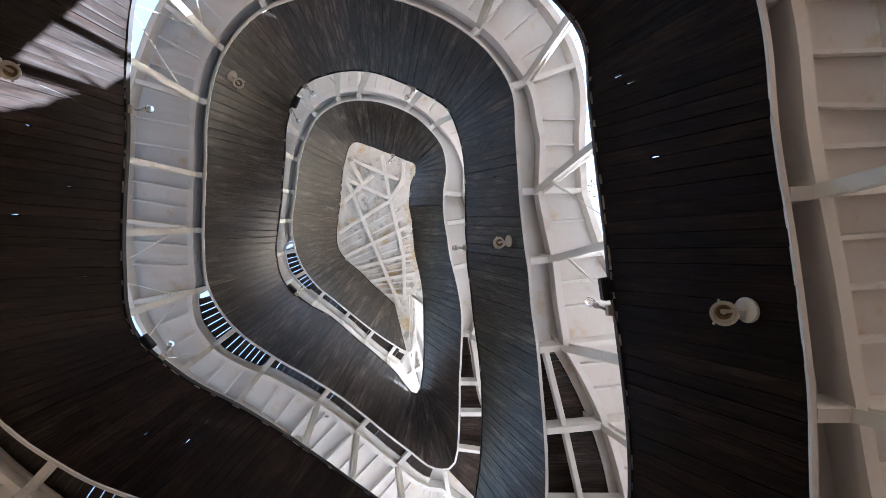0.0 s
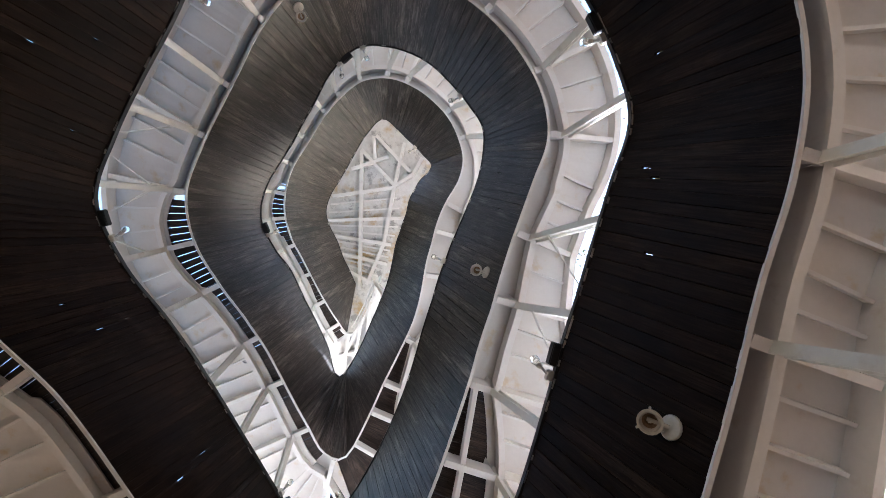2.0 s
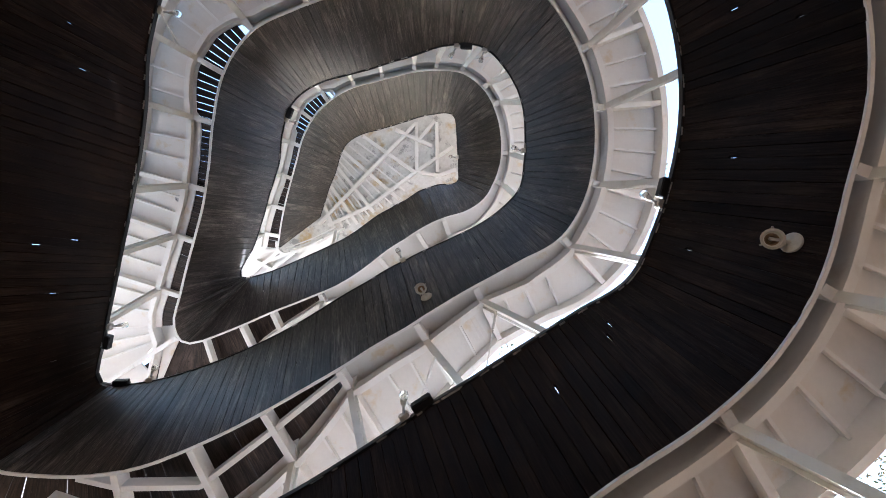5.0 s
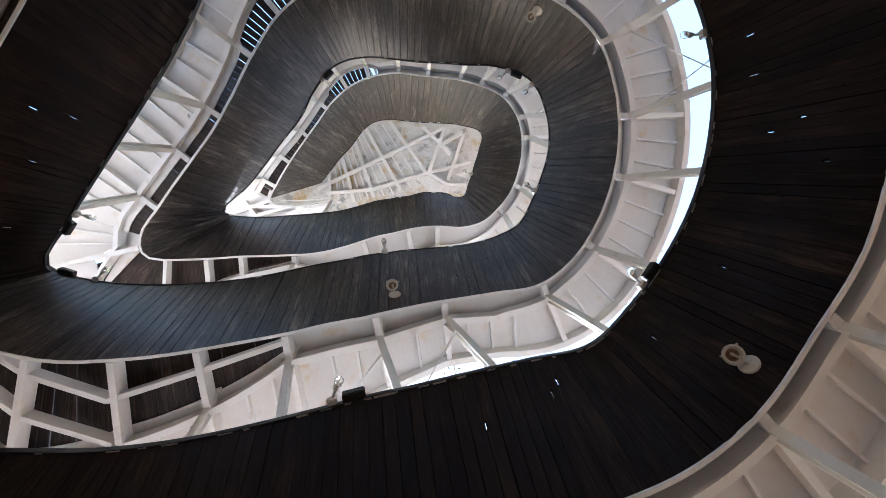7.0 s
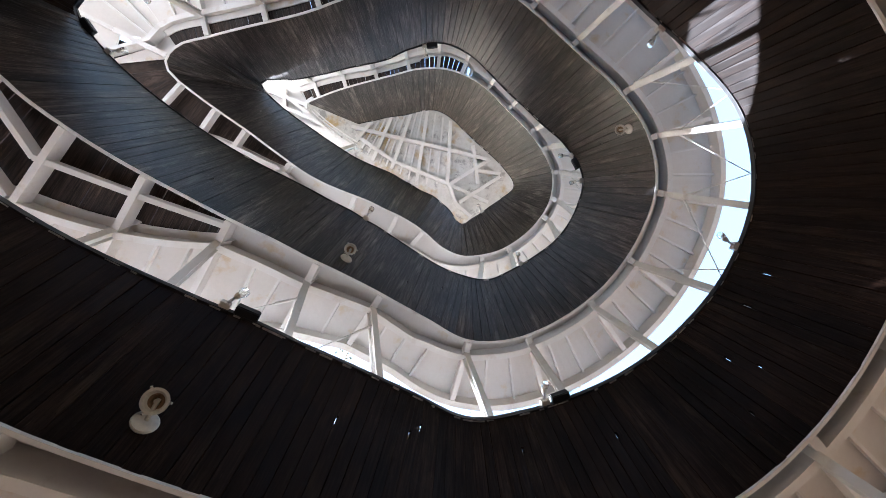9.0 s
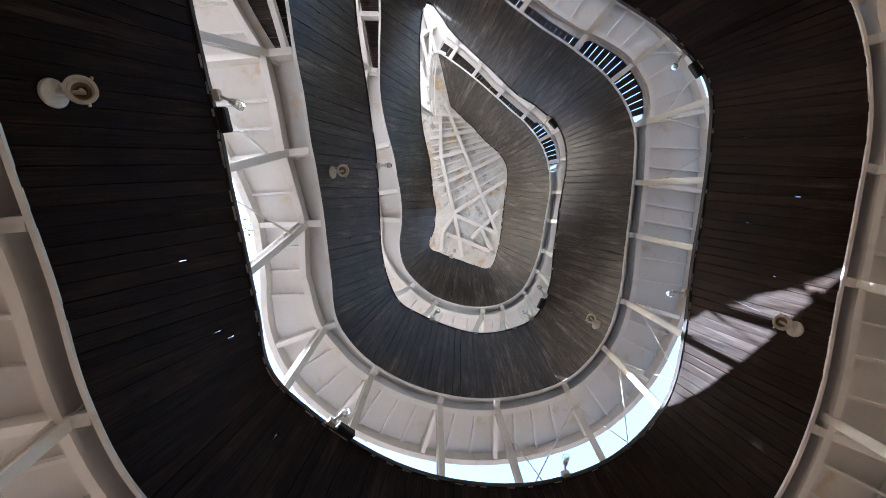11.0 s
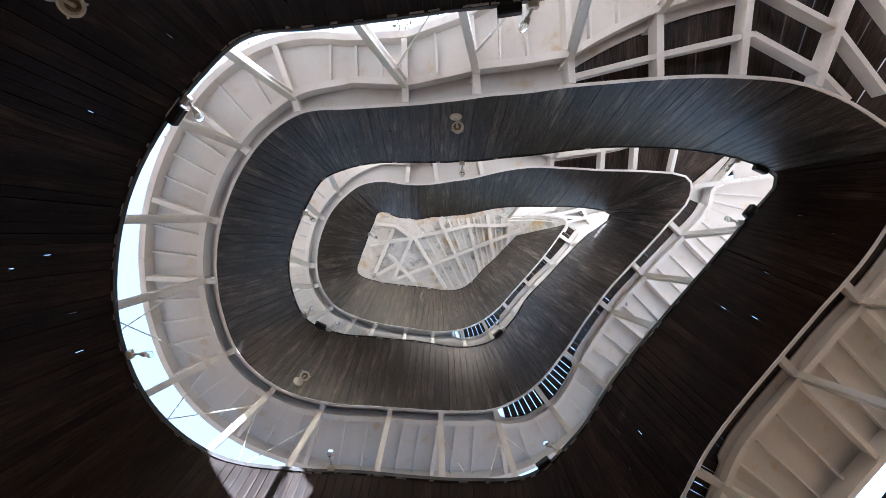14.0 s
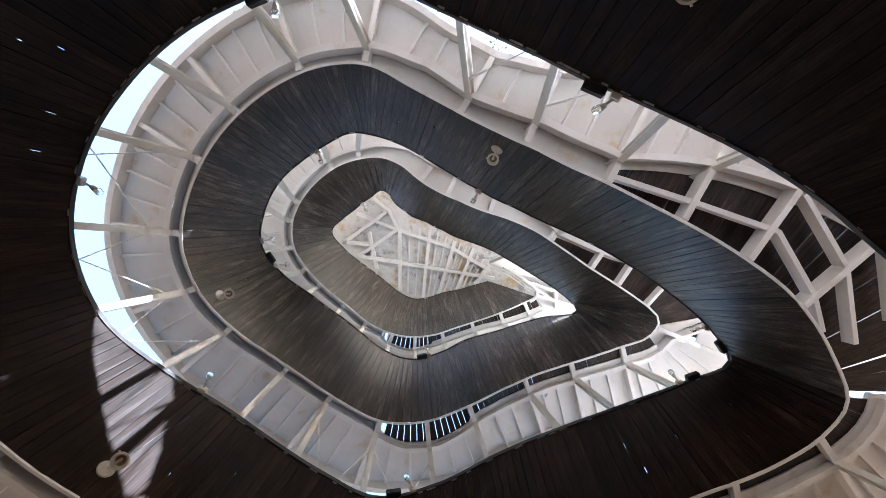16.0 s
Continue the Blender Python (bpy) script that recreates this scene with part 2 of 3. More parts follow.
def outward_of(line):
    t = np.gradient(line[:, :2], axis=0)
    k = np.exp(-np.linspace(-2, 2, 17) ** 2)
    k /= k.sum()
    t = np.stack([np.convolve(np.pad(t[:, j], 8, mode="edge"), k, "valid") for j in (0, 1)], 1)
    t /= np.linalg.norm(t, axis=1)[:, None]
    return np.stack((-t[:, 1], t[:, 0], np.zeros(len(t))), 1) * SIDE


SIDE = 1.0
OUT = outward_of(FOOT_LINE)
mid = FOOT_LINE[N + N // 2] - np.array((LEAN[0] * 6, LEAN[1] * 6, 0))
if (OUT[N + N // 2][:2] @ mid[:2]) < 0:
    SIDE = -1.0
    OUT = -OUT


def at_line(line, f):
    x = np.clip(f * N, 0, 3 * N)
    return np.array([np.interp(x, np.arange(3 * N + 1), line[:, j]) for j in range(3)])


def deck(f, out=0.0, up=0.0):
    """A point of the walkway: out metres outwards of the parapet's foot, up above it."""
    o = at_line(OUT, f)
    o /= np.linalg.norm(o)
    return Vector(at_line(FOOT_LINE, f) + o * out + np.array((0, 0, up)))


# where each board's foot meets the rail: square to the foot, evened out
def match_rail():
    got = np.zeros(3 * N + 1)
    for i in range(3 * N + 1):
        lo, hi = max(0, i - 60), min(3 * N, i + 60)
        d = RAIL_LINE[lo:hi + 1, :2] - FOOT_LINE[i, :2]
        side = abs(d[:, 0] * OUT[i, 1] - d[:, 1] * OUT[i, 0]) + 0.002 * abs(np.arange(lo, hi + 1) - i)
        got[i] = lo + int(np.argmin(side))
    k = np.exp(-np.linspace(-2, 2, 31) ** 2)
    k /= k.sum()
    shift = np.convolve(np.pad(got - np.arange(3 * N + 1), 15, mode="edge"), k, "valid")
    return np.clip(np.maximum.accumulate(np.arange(3 * N + 1) + shift), 0, 3 * N) / N


# the boards of the lowest turn are set a little askew: degrees of climb by which their heads run ahead
ASKEW = [(0, 0), (22, -2), (40, -6), (52, -4.6), (64, -4.6), (95, 0), (250, 0), (268, 3), (300, 3), (330, 2.8), (352, 0), (360, 0)]
MATCH = match_rail()
MATCH[:N + 1] += np.interp(np.arange(N + 1) * 360 / N, [a for a, _ in ASKEW], [b for _, b in ASKEW]) / 360
MATCH = np.clip(np.maximum.accumulate(MATCH), 0, 3)


def rail_of(f):
    return float(np.interp(f * N, np.arange(3 * N + 1), MATCH))


def wall_point(f, k, out=0.0):
    """A point of the parapet's face: k = 0 at its foot, 1 at its rail."""
    a, b = at_line(FOOT_LINE, f), at_line(RAIL_LINE, rail_of(f))
    o = at_line(OUT, f)
    return Vector(a + (b - a) * k + o / np.linalg.norm(o) * out)


def by_angle(table, deg):
    return float(np.interp(deg % 360, [a for a, _ in table], [b for _, b in table]))


# width of the open strip inside the inner beam, and of the whole walkway, by angle of climb
STRIP = [(0, 1.9), (10.2, 1.44), (15.7, 1.1), (23.8, 0.78), (34.8, 0.36), (55, 0.34), (80, 0.26), (100, 0.34), (112, 0.26), (122, 0.2), (283, 0.2), (287, 0.36), (293, 0.5), (302, 0.54), (310, 0.46), (318, 0.36), (340, 0.36), (350, 0.37), (359.9, 0.42)]
WIDTH = [(0, 3.4), (10, 3.0), (20, 2.4), (36, 1.4), (55, 1.0), (80, 0.84), (100, 0.86), (125, 0.98), (200, 1.05), (218, 1.08), (232, 1.2), (250, 1.26), (285, 1.3), (305, 1.26), (318, 1.15), (340, 1.3), (352, 1.6), (359.9, 2.2)]
WIDTH_LOW = [(0, 3.4), (10, 3.0), (20, 2.4), (36, 1.5), (55, 1.12), (87, 0.98), (105, 1.0), (130, 1.17), (200, 1.2), (250, 1.3), (285, 1.55), (305, 1.75), (315, 1.85), (340, 1.95), (352, 2.1), (359.9, 2.3)]
STRIP_LOW = [(0, 1.7), (8, 1.5), (16, 1.15), (24, 0.85), (36, 0.42), (55, 0.26), (80, 0.22), (130, 0.2), (283, 0.2), (289, 0.4), (300, 0.5), (308, 0.44), (318, 0.36), (340, 0.36), (352, 0.4), (359.9, 0.55)]
STRIP_TOP = [(0, 0.42), (1.7, 0.42), (1.9, 1.6), (5, 1.2), (8, 0.62), (10.3, 0.45), (13.9, 0.34), (20, 0.2), (25, 0.28), (34, 0.52), (42, 0.56), (60, 0.5), (85, 0.42), (100, 0.36), (112, 0.26), (122, 0.2), (283, 0.2), (289, 0.34), (300, 0.42), (318, 0.32), (340, 0.3), (359.9, 0.45)]


def sweep(bm, f0, f1, steps, outline):
    """A bar along the spiral. outline(f) gives its corners as (out, up)."""
    rings = []
    for i in range(steps + 1):
        f = f0 + (f1 - f0) * i / steps
        rings.append([bm.verts.new(deck(f, a, b)) for a, b in outline(f)])
    n = len(rings[0])
    for p, q in zip(rings, rings[1:]):
        for i in range(n):
            bm.faces.new((p[i], p[(i + 1) % n], q[(i + 1) % n], q[i]))
    bm.faces.new(rings[0][::-1])
    bm.faces.new(rings[-1])


def box_outline(a, b, lo, hi):
    return lambda f: ((a(f), lo), (b(f), lo), (b(f), hi), (a(f), hi))


def channel_outline(at, lo, hi, way):
    """A rolled channel: an upright web with flanges at its foot and head."""
    t, fl = 0.012, 0.075 * way
    return lambda f: ((at(f) - t, lo), (at(f) + fl, lo), (at(f) + fl, lo + t), (at(f), lo + t), (at(f), hi - t), (at(f) + fl, hi - t), (at(f) + fl, hi), (at(f) - t, hi))


def const(v):
    return lambda f: v


strip = lambda f: by_angle(STRIP_TOP if f >= 2 else STRIP if f >= 1 else STRIP_LOW, f * 360)
width = lambda f: by_angle(WIDTH if f >= 1 else WIDTH_LOW, f * 360)
def boarded(f):
    """Whether the strip inside the inner beam is boarded: round the tip and along the lower arm."""
    deg = (f * 360) % 360
    return (1.8 if f >= 2 else 0) <= deg < (21.2 if f >= 2 else 34.6) or deg > 286


plate_in = lambda f: max(0.045, strip(f) - (0.05 if f >= 1.97 and (f * 360) % 360 < 21.2 else 0.07 if 286 < (f * 360) % 360 < 313 else 0.13)) if boarded(f) else 0.045
PLATE = 0.26                                # underside of the deck above the parapet's foot


# fittings: turn, angle of climb, height on the boards (or lean)
WALL_LAMPS = [(0, 61, 0.19, 1), (1, 61.4, 0.21, 1), (1, 214, 0.15, -1), (0, 236.5, 0.19, -1), (0, 130.7, 0.16, 1)]
RAIL_LAMPS = [(0, 52.8, 1), (0, 132.4, 1), (0, 186, 1), (0, 235.6, -1), (0, 293.5, -1), (0, 353.3, 0), (1, 51.5, 0), (1, 144.6, 1), (1, 195, -1), (1, 207, 1), (1, 308, 0), (1, 4.5, 0), (2, 139, 0)]
RAIL_BOXES = [(0, 57), (0, 136), (0, 289), (0, 355.2), (1, 203), (1, 304.5), (1, 2.0)]

# ---------------------------------------------------------------- ground
def build_ground():
    n = 64
    # unseen: floor darkened under the tower, with an uneven edge, and ground paled out to the horizon for bounce
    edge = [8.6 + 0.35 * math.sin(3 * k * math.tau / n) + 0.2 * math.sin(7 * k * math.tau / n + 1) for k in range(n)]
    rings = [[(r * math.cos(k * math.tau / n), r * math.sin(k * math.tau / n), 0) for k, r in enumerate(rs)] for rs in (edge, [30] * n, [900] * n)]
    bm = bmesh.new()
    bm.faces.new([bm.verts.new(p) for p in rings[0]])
    tagged(part("floor", bm, DIM_FLOOR, None), "unseen floor under the tower, darkened to dim the soffits above", "floor", kind="structure")
    bm = bmesh.new()
    vs = [[bm.verts.new(p) for p in ring] for ring in rings]
    for p, q in zip(vs, vs[1:]):
        for k in range(n):
            bm.faces.new((p[k], q[k], q[(k + 1) % n], p[(k + 1) % n]))
    tagged(part("ground", bm, GROUND, None), "pale ground round the tower, toned to bounce warm light up", "ground", kind="structure")


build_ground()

# columns stand at these angles of climb on the second turn; each drifts by so many degrees a turn
COLUMNS = [(10.2, -1.2), (16.3, -3.8), (23.6, -2.6), (35, 3), (56, 5), (81, 3), (116, 11), (135, 9), (157, 15), (174, 9), (194.6, 3), (210, 2), (225, 1), (248, 2),
           (267, 4), (285, 5), (300, 4), (314.7, 5), (334, 2), (346, 2), (355.5, 1)]


# columns that rake along the wall below the second turn: degrees from there down to the turn below
RAKE = {0: 1, 1: 1, 2: -8.4, 3: -16, 4: -22, 5: -24, 6: -10, 7: -7, 8: -7, 9: -6, 10: 0, 11: 0, 12: -1}


def column_f(k, turn):
    a, d = COLUMNS[k]
    return min(3.0, max(0.0, turn + (a + d * (turn - 1)) / 360))


def panel_edges(turn):
    return sorted({round(column_f(k, turn), 5) for k in range(len(COLUMNS))} | ({2 + 1.8 / 360} if turn == 2 else set()))


# ---------------------------------------------------------------- walkways
# lines of steel under the landing: angle of climb and distance from the rim
BRACES = [[(1.8, 0.03), (1.8, 1.5)], [(5.6, 0.03), (5.6, 1.15)]]
TRIMMERS = [[(34.8, 0.12), (22.8, 0.30), (15.7, 0.52), (10.3, 0.23), (7, 0.05)], [(15.7, 1.07), (10.3, 0.76), (4.5, 0.35)], [(10.3, 1.42), (4.5, 0.95)]]


def build_walkway(turn):
    label = "sloping walkway with white steel beams, joists and white soffit panels"
    thing = empty("walkway", deck(turn + 0.5), label, "walkway", "walkway turns", "structure")
    f0, f1 = float(turn), turn + 0.99995
    bm = bmesh.new()
    sweep(bm, f0, f1, 260, box_outline(const(-0.006), const(0.03), -0.006, 0.016))
    under(part("rim_strip", bm, WHITE, None, "cream-painted steel edge strip"), thing)
    bm = bmesh.new()
    sweep(bm, f0, f1, 260, channel_outline(strip, 0.0, PLATE + 0.02, 1))
    under(part("inner_beam", bm, WHITE, None), thing)
    bm = bmesh.new()
    sweep(bm, f0, f1, 200, channel_outline(width, -0.01, PLATE + 0.12, 1))
    under(part("outer_beam", bm, WHITE, None), thing)
    # light grey plate over the open strip, where it is not boarded
    bm = bmesh.new()
    sweep(bm, f0, f0 + 0.79, 200, box_outline(plate_in, lambda f: strip(f) - 0.014, PLATE - 0.02, PLATE + 0.01))
    sweep(bm, f0 + 0.7905, f1, 80, box_outline(plate_in, lambda f: strip(f) - 0.014, 0.1, 0.125))
    under(part("edge_plate", bm, SOFFIT, None), thing)
    # deck planks over the strip round the tip and along the lower arm
    f = f0
    n = 0
    while f < f1 - 0.0005:
        deg = (f * 360) % 360
        step = 0.105 / max(0.5, np.linalg.norm(at_line(FOOT_LINE, min(3, f + 0.001))[:2] - at_line(FOOT_LINE, f)[:2]) / 0.001)
        g = min(f + step, f1)
        if boarded(f):
            gap = 0.11 if (286 if f >= 1 else 300) < deg < 310 else 0.02 if deg < 30 and f >= 2 or deg > 280 and f < 1 else random.choice((0.02, 0.03, 0.04, 0.11))
            a, b = f, f + (g - f) * (1 - gap)
            far = [max(0.09, strip(a) - 0.03), max(0.09, strip(b) - 0.03)]
            zlo = PLATE + 0.03 if deg < 60 else 0.13
            vs = [deck(a, 0.055, zlo), deck(b, 0.055, zlo), deck(b, far[1], zlo), deck(a, far[0], zlo)]
            vs += [v + Vector((0, 0, 0.035)) for v in vs]
            uv = [(0, 0), (0.1, 0), (0.1, far[1]), (0, far[0])] * 2
            ob = part_data("deck_plank", vs, [(3, 2, 1, 0), (4, 5, 6, 7), (0, 1, 5, 4), (1, 2, 6, 5), (2, 3, 7, 6), (3, 0, 4, 7)], DECK_WOOD, None, uv)
            under(ob, thing)
            n += 1
        f = g
    # soffit panels between the columns, with joists
    edges = [f0] + [e for e in panel_edges(turn) if f0 < e < f1] + [f1]
    for a, b in zip(edges, edges[1:]):
        if b - a < 0.004:
            continue
        bm = bmesh.new()
        sweep(bm, a, b, max(3, int((b - a) * 200)), box_outline(lambda f: strip(f) + 0.02, lambda f: width(f) - 0.004, PLATE - 0.05, PLATE - 0.02))
        under(part("soffit_panel", bm, SOFFIT, None), thing)
        half = width((a + b) / 2) * 0.6
        span = (deck(a, half) - deck(b, half)).length
        count = max(1, round(span / 0.36) - 1)
        for k in range(1, count + 1):
            f = a + (b - a) * k / (count + 1)
            bm = bmesh.new()
            bar(bm, deck(f, strip(f) + 0.04, PLATE - 0.088), deck(f, width(f) - 0.02, PLATE - 0.088), 0.03, 0.085)
            under(part("joist", bm, WHITE, None), thing)
    for e in edges[1:-1]:
        bm = bmesh.new()
        bar(bm, deck(e, strip(e) + 0.012, 0.11), deck(e, width(e) - 0.014, 0.11), 0.07, 0.2)
        under(part("cross_beam", bm, WHITE, None), thing)
        bm = bmesh.new()
        tall = 0.2 if (e * 360) % 360 < 286 else 0.13
        bar(bm, deck(e, 0.04, tall / 2), deck(e, strip(e) - 0.012, tall / 2), 0.085, tall)
        under(part("rim_bracket", bm, WHITE, None), thing)
    # worn stencil marks on the beam by the landing
    for d in (12.7, 12.05, 11.4) if turn == 1 else ():
        bm = bmesh.new()
        a, b = turn + d / 360, turn + (d - 0.4) / 360
        bar(bm, deck(a, strip(a) - 0.016, 0.13), deck(b, strip(b) - 0.016, 0.13), 0.004, 0.045)
        under(part("paint_mark", bm, BLACK, None, "worn black stencil mark"), thing)
    # straight trimmers that cross the brackets of the landing round the tip
    for line in TRIMMERS if turn < 2 else BRACES:
        for (d0, o0), (d1, o1) in zip(line, line[1:]):
            bm = bmesh.new()
            bar(bm, deck(turn + d0 / 360, o0, 0.105), deck(turn + d1 / 360, o1, 0.105), 0.065, 0.17)
            under(part("landing_beam", bm, WHITE, None), thing)
    return thing


for turn in range(3):
    build_walkway(turn)


# ---------------------------------------------------------------- the lowest turn, from the ground up to the first one seen
def build_lower_turn():
    thing = empty("lower_ramp", (0, 5.5, 0), "lowest turn of the boarded ramp rising from the ground", "walkway", kind="structure")
    board, slab, rail = bmesh.new(), bmesh.new(), bmesh.new()
    n = 230
    last = None
    for i in range(n + 1):
        f = i / n
        p = deck(f)
        drop = RISE
        spread = 1.12
        foot = Vector((p.x * spread, p.y * spread, max(0.0, p.z - drop)))
        o = Vector(at_line(OUT, f)).normalized()
        top = foot - o * 0.22 + Vector((0, 0, RAIL_UP))
        edge = foot + o * (width(f * 0.9997) + 0.1)
        now = (foot, top, edge, o)
        if last:
            a, b = last, now
            v = [board.verts.new(q) for q in (a[0], b[0].lerp(a[0], 0.03), b[1].lerp(a[1], 0.03), a[1])]
            w = [board.verts.new(q) for q in (a[0] + a[3] * 0.03, b[0].lerp(a[0], 0.03) + a[3] * 0.03, b[1].lerp(a[1], 0.03) + a[3] * 0.03, a[1] + a[3] * 0.03)]
            board.faces.new(v)
            board.faces.new(w[::-1])
            for k in range(4):
                board.faces.new((v[k], w[k], w[(k + 1) % 4], v[(k + 1) % 4]))
            up = Vector((0, 0, PLATE))
            v = [slab.verts.new(q + up) for q in (a[0] + a[3] * 0.035, b[0] + b[3] * 0.035, b[2], a[2])]
            w = [slab.verts.new(q.co - Vector((0, 0, 0.06))) for q in v]
            slab.faces.new(v)
            slab.faces.new(w[::-1])
            for k in range(4):
                slab.faces.new((v[k], w[k], w[(k + 1) % 4], v[(k + 1) % 4]))
            bar(rail, a[1] + Vector((0, 0, 0.03)), b[1] + Vector((0, 0, 0.03)), 0.06, 0.05)
        last = now
    under(part("boarding", board, DECK_WOOD, None, "dark-stained boarding"), thing)
    under(part("deck_slab", slab, DECK_WOOD, None), thing)
    under(part("top_rail", rail, BLACK, None), thing)


build_lower_turn()


# ---------------------------------------------------------------- columns and ties
def column_points(k):
    pts, side = [], []
    for turn in range(3):
        f = column_f(k, turn) if turn else min(1.0, max(0.0, (COLUMNS[k][0] - RAKE.get(k, COLUMNS[k][1])) / 360))
        pts.append(deck(f, strip(f), 0.02))
        side.append(at_line(OUT, f))
    d = pts[0] - pts[1]
    pts.insert(0, pts[0] + d * (pts[0].z / -d.z))
    side.insert(0, side[0])
    d = pts[3] - pts[2]
    pts.append(pts[3] + d * 0.9)
    side.append(side[3])
    return pts, side


COLUMN_LINES = [column_points(k) for k in range(len(COLUMNS))]
for pts, side in COLUMN_LINES[2:]:
    thing = empty("column", pts[0], "leaning white-painted steel column of H section", "column", "tower columns", "structure")
    bm = bmesh.new()
    h_section(bm, pts, side, 0.085, 0.11, 0.01)
    under(part("shaft", bm, WHITE, None), thing)
    bm = bmesh.new()
    bar(bm, pts[0], pts[0] + Vector((0, 0, 0.02)), 0.3, 0.3, (1, 0, 0))
    under(part("base_plate", bm, GREY_METAL, None), thing)

TIED = [(3, 4), (4, 5), (9, 10), (10, 11), (11, 12), (14, 15), (15, 16)]
for a, b in TIED:
    for turn in (1, 2, 3):
        pa, pb = COLUMN_LINES[a][0], COLUMN_LINES[b][0]
        for p, q in ((pa, pb), (pb, pa)):
            top = p[turn + 1] if turn < 3 else p[4]
            low = q[turn]
            d = top - p[turn]
            start = p[turn] + d * 0.90
            kq = a if q is pa else b
            fq = column_f(kq, turn - 1)
            end = deck(fq, strip(fq) + 0.42, PLATE + 0.12)
            thing = empty("tie_rod", end, "thin white steel tie rod bracing two columns", "tie rod", "cross bracing")
            bm = bmesh.new()
            rod(bm, start, end, 0.009, 6)
            under(part("rod_bar", bm, WHITE, None), thing)
            bm = bmesh.new()
            u = (end - start).normalized()
            rod(bm, start + u * 0.02, start + u * 0.34, 0.017, 8)
            under(part("turnbuckle", bm, WHITE, None), thing)


# ---------------------------------------------------------------- roof
ROOF_Z = 13.4 + EYE
BEAMS = [(-1.22, -1.55, -0.97, -0.16), (-0.97, -0.16, -0.58, 1.54), (-0.58, 1.54, -0.57, 2.93), (-2.3, -0.8, -1.53, 1.11), (-1.53, 1.11, -0.71, 3.17),
         (-0.98, -0.17, -2.58, 0.82), (-0.4, 0.6, -2.48, 1.59), (-0.36, 1.48, -2.06, 1.92), (-0.24, 2.09, -1.62, 2.34), (-0.41, 2.82, -1.18, 2.76),
         (-1.03, -0.26, -2.32, -0.83), (-1.5, -0.96, -2.37, -0.16), (-0.7, -0.81, -2.08, -1.39), (-2.14, -1.35, -1.83, -0.73), (-0.6, -0.77, -0.98, -0.22), (-0.55, -1.36, -0.61, -0.66)]
JOISTS = []
for p, q in zip(BEAMS[5:9], BEAMS[6:10]):
    JOISTS += [tuple(u + (v - u) * k for u, v in zip(p, q)) for k in (0.33, 0.67)]


def build_roof():
    thing = empty("roof", (-1.5, 0.6, ROOF_Z), "white-painted sheet roof on steel beams, stained and flaking", "roof", kind="structure")
    bm = bmesh.new()
    ring = []
    for k in range(90):
        v = deck(2 + k / 90, 0.75)
        a = math.degrees(math.atan2(v.y - 0.6, v.x + 1.5))
        # unseen overhang added on the sunny side to keep sun off the upper boards
        sun_block = 5.6 * max(0.0, 1 - abs(a - 32) / 80) ** 0.5
        out = Vector((math.cos(radians(a)), math.sin(radians(a)), 0))
        ring.append(v + out * sun_block)
    low = [bm.verts.new((v.x, v.y, ROOF_Z + 0.16)) for v in ring]
    high = [bm.verts.new((v.x, v.y, ROOF_Z + 0.24)) for v in ring]
    bm.faces.new(low[::-1])
    bm.faces.new(high)
    for i in range(90):
        j = (i + 1) % 90
        bm.faces.new((low[i], low[j], high[j], high[i]))
    bmesh.ops.recalc_face_normals(bm, faces=bm.faces)
    under(part("roof_sheet", bm, ROOF_PAINT, None), thing)
    for k, (x, y, u, v) in enumerate(BEAMS):
        bm = bmesh.new()
        z = ROOF_Z - 0.002 * k
        bar(bm, (x, y, z + 0.05), (u, v, z + 0.05), 0.10, 0.22)
        under(part("beam", bm, WHITE, None), thing)
    for x, y, u, v in JOISTS:
        bm = bmesh.new()
        bar(bm, (x, y, ROOF_Z + 0.12), (u, v, ROOF_Z + 0.12), 0.05, 0.08)
        under(part("joist", bm, WHITE, None), thing)


build_roof()


